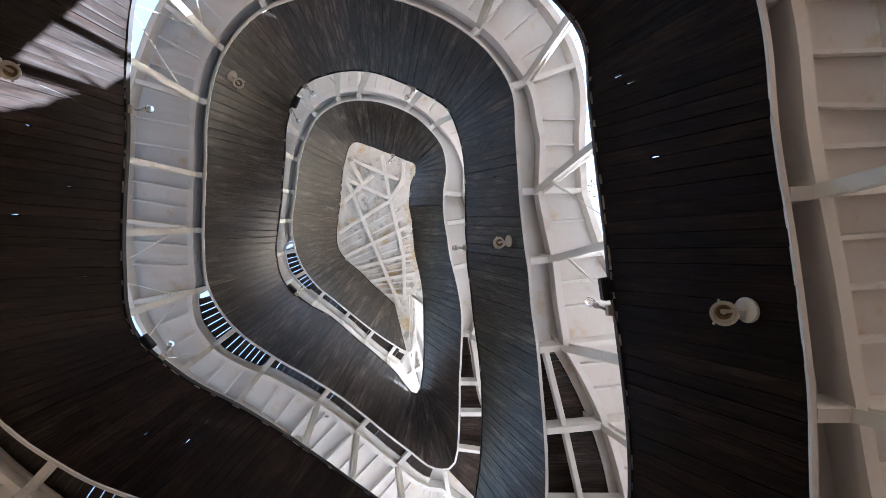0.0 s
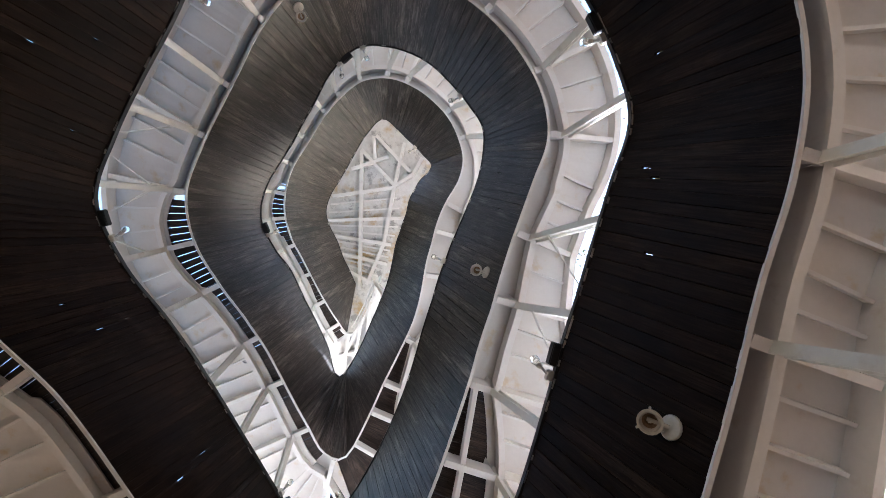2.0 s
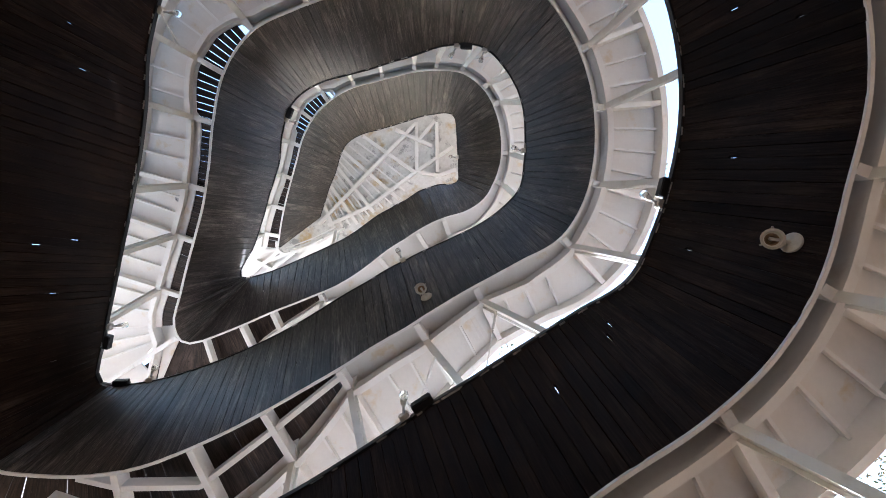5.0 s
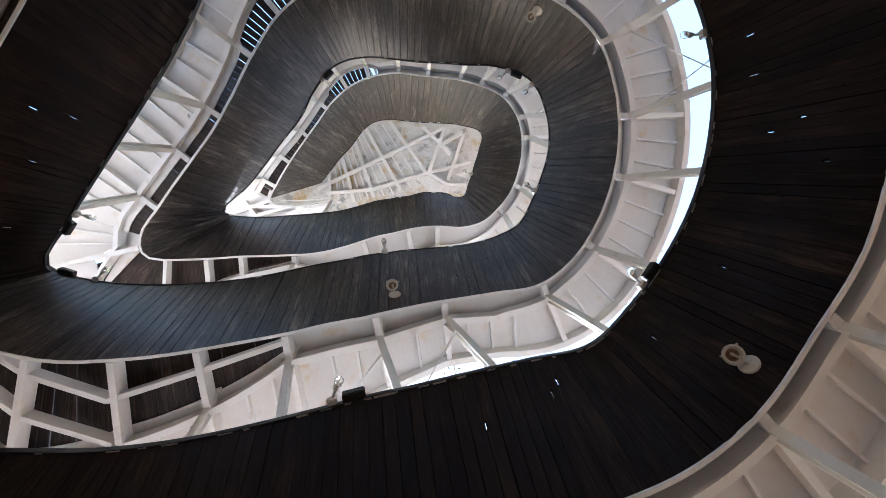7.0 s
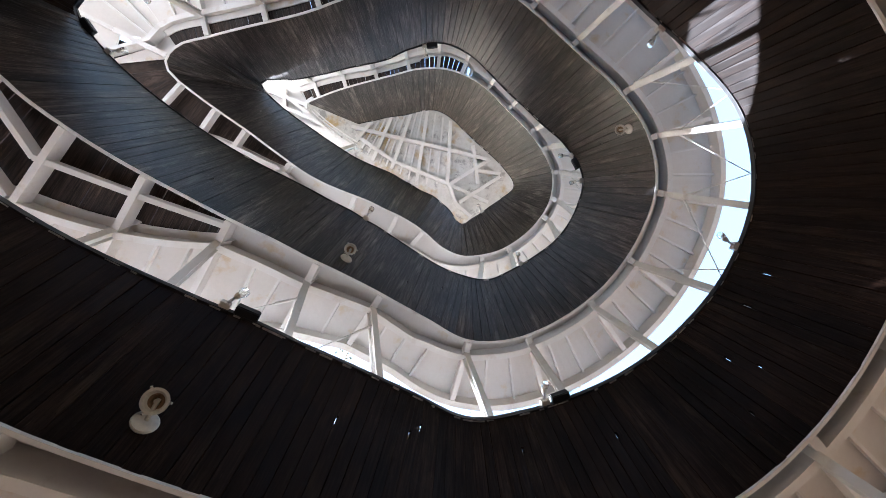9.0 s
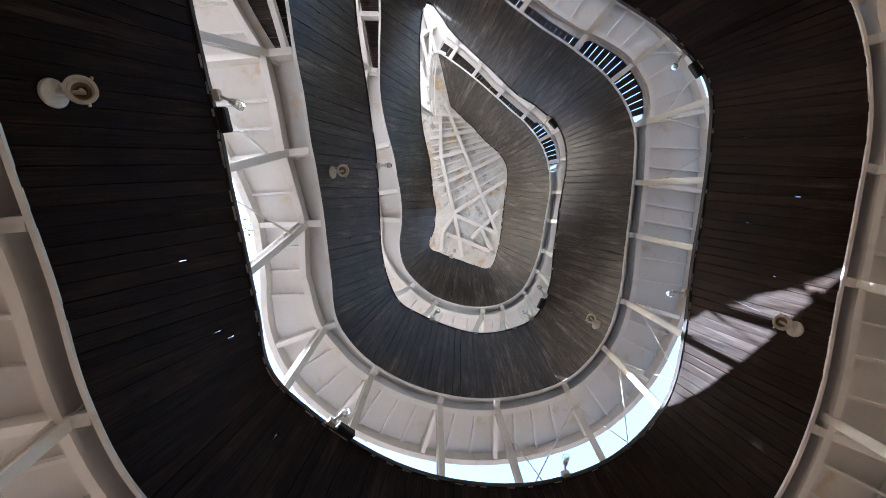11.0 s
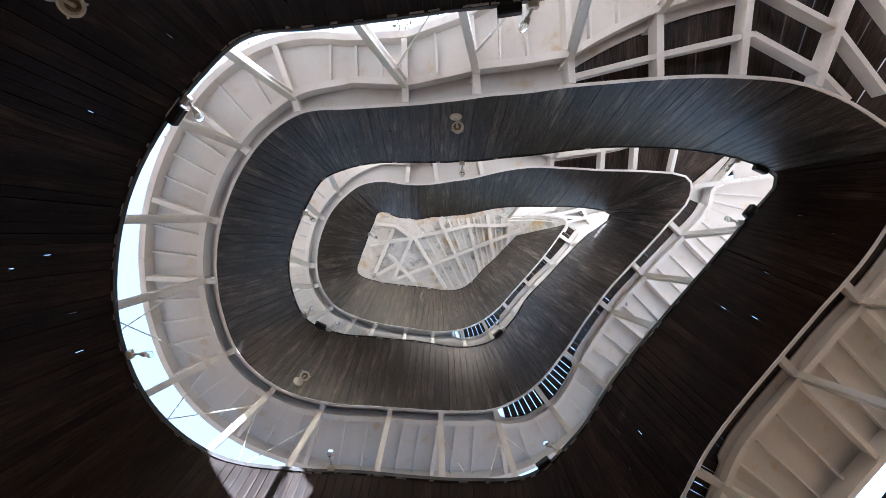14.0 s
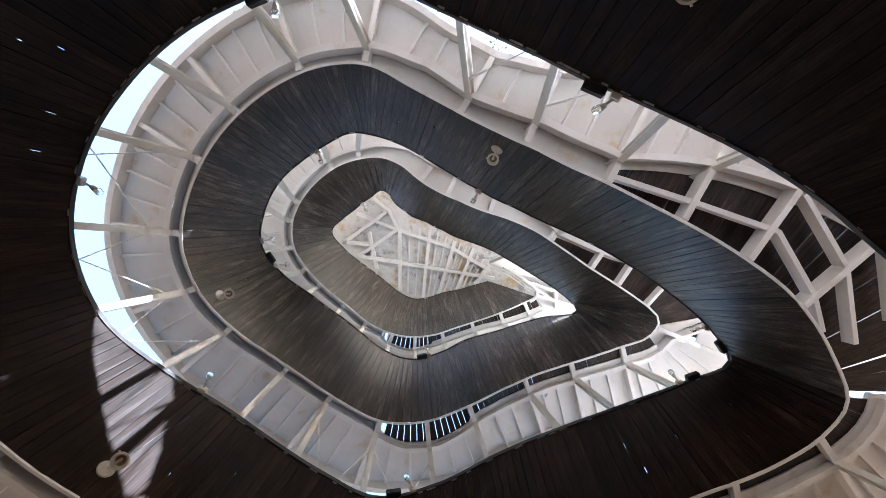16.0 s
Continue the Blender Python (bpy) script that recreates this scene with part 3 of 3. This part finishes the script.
# ---------------------------------------------------------------- parapets
def build_parapet(turn):
    thing = empty("parapet", deck(turn + 0.5, -0.1, 0.5), "leaning parapet of dark-stained vertical boards round the well", "parapet", "parapet turns", "structure")
    f0, f1 = float(turn), float(turn + 1)
    seg = np.linalg.norm(np.diff(FOOT_LINE[turn * N:(turn + 1) * N + 1, :2], axis=0), axis=1)
    run = np.concatenate(([0], np.cumsum(seg)))
    count = min(296, int(run[-1] / (0.112, 0.138, 0.15)[turn]))
    cuts = np.interp(np.linspace(0, run[-1], count + 1), run, np.arange(N + 1) / N + turn)
    rng = random.Random(turn + 5)
    head = (0.955, 0.975, 0.975)[turn]
    for a, b in zip(cuts, cuts[1:]):
        proud = rng.uniform(-0.004, 0.004)
        slit = rng.random() < (0.11 if turn == 0 else 0.04)
        drop = rng.uniform(0.0, 0.012)
        rng_gap = rng.choice((0.001, 0.0016, 0.0025, 0.004, 0.006)) * (1 + 0.3 * turn)
        s0 = rng.uniform(0.25, 0.75)
        levels = [0.0, 1.0] if not slit else [0.0, s0, s0 + 0.004, s0 + rng.uniform(0.03, 0.07), 0, 1.0]
        if slit:
            levels[4] = levels[3] + 0.004
        A0, B0 = wall_point(a, 0), wall_point(b, 0)
        A1, B1 = wall_point(a, head), wall_point(b, head)
        across = (B0 - A0).normalized()
        out = Vector(at_line(OUT, (a + b) / 2)).normalized()
        oa, ob = (Vector(at_line(OUT, v)).normalized() * 0.022 for v in (a, b))
        up = (A1 - A0).normalized()
        verts, uvs = [], []
        long = (A1 - A0).length
        for i, k in enumerate(levels):
            A, B = A0.lerp(A1, k), B0.lerp(B1, k)
            if k == 0:
                A, B = A + up * drop, B + up * drop
            inset = 0.021 if slit and i in (2, 3) else 0.0
            wdt = (B - A).length
            g = min(rng_gap, wdt * 0.2)
            A = A + across * inset
            lap = across * (0.0 if slit else 0.006)
            verts += [A + across * g - out * proud, B - across * g - out * proud, B + ob + lap, A - across * inset * 0.5 + oa - lap]
            uvs += [(0, k * long), (wdt, k * long), (wdt, k * long), (0, k * long)]
        faces = [(3, 2, 1, 0)]
        for i in range(len(levels) - 1):
            o = 4 * i
            for j in range(4):
                faces.append((o + j, o + (j + 1) % 4, o + 4 + (j + 1) % 4, o + 4 + j))
        o = 4 * (len(levels) - 1)
        faces.append((o, o + 1, o + 2, o + 3))
        under(part_data("board", verts, faces, WEATHERED_LIT if turn else WOOD, None, uvs), thing)
    # handrail of black conduit with pale clips
    steps, low = 240, (-0.08, -0.05, -0.045)[turn]
    bm = bmesh.new()
    last = None
    for i in range(steps + 1):
        f = f0 + (f1 - f0) * i / steps
        p = Vector(at_line(RAIL_LINE, f)) + Vector(at_line(OUT, f)) * 0.01
        o = Vector(at_line(OUT, f)).normalized()
        ring = [bm.verts.new(p + o * x + Vector((0, 0, y))) for x, y in ((-0.012, low), (0.045, low), (0.045, 0.0), (-0.006, 0.0))]
        if last:
            for j in range(4):
                bm.faces.new((last[j], last[(j + 1) % 4], ring[(j + 1) % 4], ring[j]))
        last = ring
    under(part("top_rail", bm, BLACK, None, "black rail along the top edge"), thing)
    f = f0 + 0.004
    while f < f1 - 0.004:
        p, q = Vector(at_line(RAIL_LINE, f)), Vector(at_line(RAIL_LINE, f + 0.002))
        o = Vector(at_line(OUT, f)).normalized()
        d = (q - p).normalized()
        bm = bmesh.new()
        c = p + Vector((0, 0, low / 2)) + o * 0.027
        half = rng.uniform(0.02, 0.075)
        bar(bm, c - d * half, c + d * half, 0.045, 0.007 - low)
        under(part("clip", bm, STRAP, None), thing)
        f += rng.choice((0.011, 0.016, 0.022, 0.007)) * (1 + 2.2 * turn)
    return thing


for turn in range(3):
    build_parapet(turn)


# ---------------------------------------------------------------- lamps on the boards
def face_at(turn, deg, k):
    """Point, inward normal and up direction on the parapet's face."""
    f = turn + deg / 360
    a, b = Vector(at_line(FOOT_LINE, f)), Vector(at_line(RAIL_LINE, f))
    up = (b - a).normalized()
    t = (Vector(at_line(FOOT_LINE, f + 0.002)) - Vector(at_line(FOOT_LINE, f - 0.002))).normalized()
    n = t.cross(up).normalized()
    if n.dot(Vector(at_line(OUT, f))) > 0:
        n = -n
    return a.lerp(b, k), n, up


def turned(bm, profile, at, axis, sides=20):
    """A lathe-turned shape: profile of (radius, height) along axis."""
    m = Matrix.Translation(at) @ Vector(axis).to_track_quat("Z", "Y").to_matrix().to_4x4()
    rings = []
    for r, h in profile:
        if r < 1e-5:
            rings.append([bm.verts.new(m @ Vector((0, 0, h)))] * sides)
        else:
            rings.append([bm.verts.new(m @ Vector((r * math.cos(k * math.tau / sides), r * math.sin(k * math.tau / sides), h))) for k in range(sides)])
    for p, q in zip(rings, rings[1:]):
        for i in range(sides):
            j = (i + 1) % sides
            vs = [v for n, v in enumerate((p[i], p[j], q[j], q[i])) if v not in (p[i], p[j], q[j], q[i])[:n]]
            if len(vs) > 2:
                bm.faces.new(vs)
    bmesh.ops.recalc_face_normals(bm, faces=bm.faces)


def wall_lamp(turn, deg, k, side):
    p, n, up = face_at(turn, deg, k)
    t = n.cross(up)
    thing = empty("wall_lamp", p, "old round bulkhead lamp on the dark boards, its glass gone", "lamp", "wall lamps")
    bm = bmesh.new()
    turned(bm, [(0, -0.004), (0.082, -0.004), (0.085, 0.008), (0.078, 0.018), (0.03, 0.024), (0, 0.024)], p, n)
    under(part("base", bm, CERAMIC, None, "chalky white round base plate"), thing)
    head = p + n * 0.115 + up * 0.07 + t * 0.03 * side
    bm = bmesh.new()
    for i in range(6 if turn == 0 and side < 0 else 0):
        a, b = (p + n * 0.008 + up * (0.07 + 0.16 * v) + t * (0.012 * math.sin(2.1 * v) - 0.02 * v) for v in (i, i + 1))
        rod(bm, a, b, 0.005, 6)
    if len(bm.verts):
        under(part("cable", bm, BLACK, None, "thin black cable running up the boards"), thing)
    bm = bmesh.new()
    rod(bm, p + n * 0.02, head + up * 0.03, 0.014, 10)
    under(part("arm", bm, CERAMIC, None), thing)
    down = (Vector((0, 0, -1)) * 0.7 + n * 0.5).normalized()
    bm = bmesh.new()
    turned(bm, [(0, -0.05), (0.05, -0.05), (0.074, -0.01), (0.084, 0.012), (0.084, 0.028), (0.066, 0.028), (0.062, 0.006), (0.05, -0.012)], head, down)
    for a in (0.4, 2.5, 4.6):
        m = Vector(down).to_track_quat("Z", "Y").to_matrix()
        rod(bm, head + m @ Vector((0.08 * math.cos(a), 0.08 * math.sin(a), 0.012)), head + m @ Vector((0.098 * math.cos(a), 0.098 * math.sin(a), 0.022)), 0.009, 6)
    under(part("lamp_ring", bm, CERAMIC, None), thing)
    bm = bmesh.new()
    turned(bm, [(0.05, -0.012), (0.036, -0.02), (0.03, -0.018), (0.018, -0.03), (0, -0.03)], head, down)
    under(part("reflector", bm, plain_brown, None, "tarnished brown reflector"), thing)
    bm = bmesh.new()
    turned(bm, [(0.014, -0.03), (0.014, 0.0), (0.009, 0.004), (0, 0.004)], head, down, 12)
    under(part("socket", bm, CERAMIC, None), thing)
    return thing


plain_brown = plain("tarnished_reflector", (0.24, 0.15, 0.075), 0.35, 0.3, 0.3, 60.0)
for turn, deg, k, side in WALL_LAMPS:
    wall_lamp(turn, deg, k, side)


# ---------------------------------------------------------------- lamps and boxes on the rails
def rail_frame(turn, deg):
    f = turn + deg / 360
    p = Vector(at_line(RAIL_LINE, f))
    t = (Vector(at_line(RAIL_LINE, min(3, f + 0.002))) - Vector(at_line(RAIL_LINE, f - 0.002))).normalized()
    o = Vector(at_line(OUT, f)).normalized()
    return p, t, o


def rail_lamp(turn, deg, lean):
    p, t, o = rail_frame(turn, deg)
    up = Vector((0, 0, 1))
    thing = empty("rail_lamp", p, "small glass lamp on a pale box clamped to the rail", "lamp", "rail lamps")
    bm = bmesh.new()
    c = p - up * 0.01 - o * 0.01
    bar(bm, c - t * 0.05, c + t * 0.05, 0.085, 0.085)
    bmesh.ops.bevel(bm, geom=bm.edges[:], offset=0.008, segments=2, affect="EDGES")
    under(part("box", bm, CERAMIC, None), thing)
    neck = c - o * 0.1 + up * 0.06 + t * 0.03 * lean
    bm = bmesh.new()
    rod(bm, c - o * 0.03, neck, 0.014, 10)
    under(part("neck", bm, GREY_METAL, None), thing)
    axis = (-o * 0.8 + up * 0.5 + t * 0.4 * lean).normalized()
    bm = bmesh.new()
    turned(bm, [(0.022, -0.02), (0.03, 0.0), (0.034, 0.03)], neck, axis, 14)
    under(part("holder", bm, CERAMIC, None), thing)
    bm = bmesh.new()
    turned(bm, [(0.03, 0.025), (0.042, 0.055), (0.046, 0.085), (0.036, 0.115), (0, 0.128)], neck, axis, 14)
    under(part("globe", bm, glass, None, "clear glass globe"), thing)


for turn, deg, lean in RAIL_LAMPS:
    rail_lamp(turn, deg, lean)

for turn, deg in RAIL_BOXES:
    p, t, o = rail_frame(turn, deg)
    thing = empty("junction_box", p, "black junction box fixed to the parapet rail", "box", "junction boxes")
    bm = bmesh.new()
    c = p + Vector((0, 0, -0.01)) - o * 0.02
    bar(bm, c - t * 0.11, c + t * 0.11, 0.11, 0.1)
    bmesh.ops.bevel(bm, geom=bm.edges[:], offset=0.01, segments=2, affect="EDGES")
    under(part("housing", bm, BLACK, None), thing)
    bm = bmesh.new()
    bar(bm, c - t * 0.1 + Vector((0, 0, -0.052)), c + t * 0.1 + Vector((0, 0, -0.052)), 0.09, 0.008)
    under(part("cover", bm, BLACK, None), thing)

# round vent under the lower arm's soffit
f = 1 + 338.5 / 360
p = deck(f, 0.55, PLATE - 0.055)
vent = empty("soffit_vent", p, "small round grey vent set in the white soffit", "vent")
bm = bmesh.new()
turned(bm, [(0, 0.0), (0.04, 0.0), (0.05, 0.012), (0.062, 0.012), (0.064, 0.0), (0.064, -0.01)], p, (0, 0, -1), 20)
under(part("grille", bm, GREY_METAL, None), vent)


# ---------------------------------------------------------------- outer guard of the lowest turn
def build_guard(lo, hi):
    thing = empty("guard_fence", deck(lo / 360, width(lo / 360)), "white wire-mesh guard fence along the walkway's outer edge", "fence", "guard fences")
    f = lo / 360
    n = int((hi - lo) / 6)
    for i in range(n + 1):
        f = (lo + (hi - lo) * i / n) / 360
        bm = bmesh.new()
        bar(bm, deck(f, width(f) + 0.05, PLATE + 0.1), deck(f, width(f) + 0.05, PLATE + 1.25), 0.04, 0.04, (1, 0, 0))
        under(part("post", bm, WHITE, None), thing)
    bm = bmesh.new()
    sweep(bm, lo / 360, hi / 360, 60, box_outline(lambda f: width(f) + 0.03, lambda f: width(f) + 0.075, PLATE + 1.22, PLATE + 1.27))
    under(part("top_bar", bm, WHITE, None), thing)
    bm = bmesh.new()
    length = sum((deck((lo + (hi - lo) * i / 40) / 360, 1) - deck((lo + (hi - lo) * (i + 1) / 40) / 360, 1)).length for i in range(40))
    cells = int(length / 0.055)
    rows = 20
    for c in range(cells):
        for r in range(rows):
            for s0, s1 in ((0, 1), (1, 0)):
                a = (lo + (hi - lo) * (c + s0) / cells) / 360
                b = (lo + (hi - lo) * (c + s1) / cells) / 360
                p = deck(a, width(a) + 0.05, PLATE + 0.1 + 0.055 * r)
                q = deck(b, width(b) + 0.05, PLATE + 0.1 + 0.055 * (r + 1))
                d = (q - p).normalized()
                s = d.cross(Vector((0, 0, 1))).normalized() * 0.0022
                u = d.cross(s).normalized() * 0.0022
                ra = [bm.verts.new(p + v) for v in (s, u - s, -u - s)]
                rb = [bm.verts.new(q + v) for v in (s, u - s, -u - s)]
                for k in range(3):
                    bm.faces.new((ra[k], ra[(k + 1) % 3], rb[(k + 1) % 3], rb[k]))
    ob = under(part("wire_mesh", bm, GREY_METAL, None), thing)


build_guard(70, 150)
build_guard(318, 345)


# ---------------------------------------------------------------- trees
def build_tree(seed, height):
    rng = random.Random(seed)
    thing = empty("tree", (0, 0, 0), "tall half-bare tree with sparse yellowing leaves", "tree", "trees round the tower")
    bm = bmesh.new()
    tips = []

    def limb(a, d, length, r, depth):
        steps = 4
        p = Vector(a)
        for i in range(steps):
            d = (d + Vector((rng.uniform(-0.22, 0.22), rng.uniform(-0.22, 0.22), rng.uniform(-0.05, 0.14)))).normalized()
            q = p + d * length / steps
            r0, r1 = r * (1 - 0.55 * i / steps), r * (1 - 0.55 * (i + 1) / steps)
            rod(bm, p, q, r0, 7 if depth < 2 else 4, r1)
            p = q
            if depth < 3 and i > 0:
                for _ in range(2 if depth else 3):
                    a2 = rng.uniform(0, math.tau)
                    side = Vector((math.cos(a2), math.sin(a2), rng.uniform(0.0, 0.7)))
                    limb(p, (d * 0.5 + side).normalized(), length * rng.uniform(0.38, 0.55), r1 * 0.5, depth + 1)
            if depth >= 2:
                tips.append(p.copy())

    limb((0, 0, -0.1), Vector((0, 0, 1)), height * 0.8, height * 0.014, 0)
    under(part("trunk", bm, BARK, None), thing)
    verts, faces = [], []
    for p in tips:
        for _ in range(22):
            c = p + Vector((rng.gauss(0, 0.19), rng.gauss(0, 0.19), rng.gauss(0, 0.12)))
            e = Euler((rng.uniform(0, 6.3), rng.uniform(0, 6.3), rng.uniform(0, 6.3))).to_matrix()
            s = rng.uniform(0.035, 0.075)
            o = len(verts)
            verts += [c + e @ Vector(v) * s for v in ((-1, 0, 0), (-0.2, -0.45, 0.1), (1, 0, 0), (-0.2, 0.45, 0.1))]
            faces.append((o, o + 1, o + 2, o + 3))
    under(part_data("crown", verts, faces, LEAF, None), thing)
    return thing


tree = build_tree(3, 14.0)
tree.location = (8.6, -3.6, 0)
other = build_tree(8, 13.0)
other.location = (6.6, -7.6, 0)
# low trees added all round to keep side light off the lower soffits
ring = random.Random(21)
for i in range(34):
    a = i * 360 / 34 + ring.uniform(-4, 4)
    r = ring.uniform(12.5, 18)
    if abs(a - 326) > 14:
        copy_thing(tree if i % 2 else other, pose(r * math.cos(radians(a)), r * math.sin(radians(a)), 0, 0, 0, ring.uniform(0, 360)) @ Matrix.Scale(ring.uniform(0.52, 0.68), 4))
# unseen far trees, added low over the horizon all round to block the sky
for i in range(46):
    a = i * 360 / 46 + ring.uniform(-3, 3)
    r = ring.uniform(25, 33)
    copy_thing(tree if i % 2 else other, pose(r * math.cos(radians(a)), r * math.sin(radians(a)), 0, 0, 0, ring.uniform(0, 360)))


# ---------------------------------------------------------------- steel round the top landing
def build_top_landing():
    thing = empty("landing_frame", (-0.6, 3.3, 13.5), "white steel edge frame and soffit with pipes at the top landing", "frame", kind="structure")
    z = FOOT_START + RISE * 3

    def at(deg, r, up=0.0):
        a = radians(TIP - deg)
        return Vector((LEAN[0] * z + r * math.cos(a), LEAN[1] * z + r * math.sin(a), z + EYE + up))

    edge = [(-2.5, 3.99), (-1.2, 4.06), (0.0, 4.1), (1.2, 4.1), (2.4, 4.06), (3.4, 3.97), (4.4, 3.84), (6.0, 3.6), (7.8, 3.34), (10.0, 2.99), (12.4, 2.68)]
    path = [at(d, r) for d, r in edge]
    bm = bmesh.new()
    for a, b in zip(path, path[1:]):
        bar(bm, a, b + (b - a) * 0.12, 0.07, 0.1)
    under(part("edge_beam", bm, WHITE, None), thing)
    bm = bmesh.new()
    rim = [(-14, 3.85), (-8, 4.1), (-3, 4.45)] + [(d, r + 0.03) for d, r in edge[2:]]
    inner = [at(d, r, 0.27) for d, r in rim]
    outer = [at(d * 1.1, 8.0, 0.27) for d, _ in rim]
    low = [bm.verts.new(p) for p in inner + outer[::-1]]
    high = [bm.verts.new(p.co + Vector((0, 0, 0.04))) for p in low]
    bm.faces.new(low)
    bm.faces.new(high[::-1])
    for i in range(len(low)):
        j = (i + 1) % len(low)
        bm.faces.new((low[i], high[i], high[j], low[j]))
    bmesh.ops.recalc_face_normals(bm, faces=bm.faces)
    under(part("landing_soffit", bm, WHITE, None), thing)
    for k, ((d0, r0), (d1, r1)) in enumerate((((0.6, 4.1), (0.9, 5.6)), ((3.4, 3.97), (-0.8, 5.0)), ((4.6, 3.85), (3.0, 5.6)), ((8.0, 3.3), (6.5, 5.2)), ((-1.5, 4.75), (8.5, 4.5)))):
        bm = bmesh.new()
        bar(bm, at(d0, r0, 0.14 - 0.005 * k), at(d1, r1, 0.14 - 0.005 * k), 0.08, 0.18)
        under(part("landing_beam", bm, WHITE, None), thing)
    for k, r in ((0.10, 0.022), (0.17, 0.016)):
        bm = bmesh.new()
        for a, b in zip(path[5:], path[6:]):
            rod(bm, a + Vector((-k, 0, 0.1)), b + Vector((-k, 0, 0.1)), r, 8)
        under(part("pipe", bm, WHITE, None), thing)
    for p in (path[-1], path[-3]):
        bm = bmesh.new()
        bar(bm, p, p + Vector((-0.05, 0, 1.0)), 0.06, 0.06, (1, 0, 0))
        under(part("upright", bm, WHITE, None), thing)


build_top_landing()
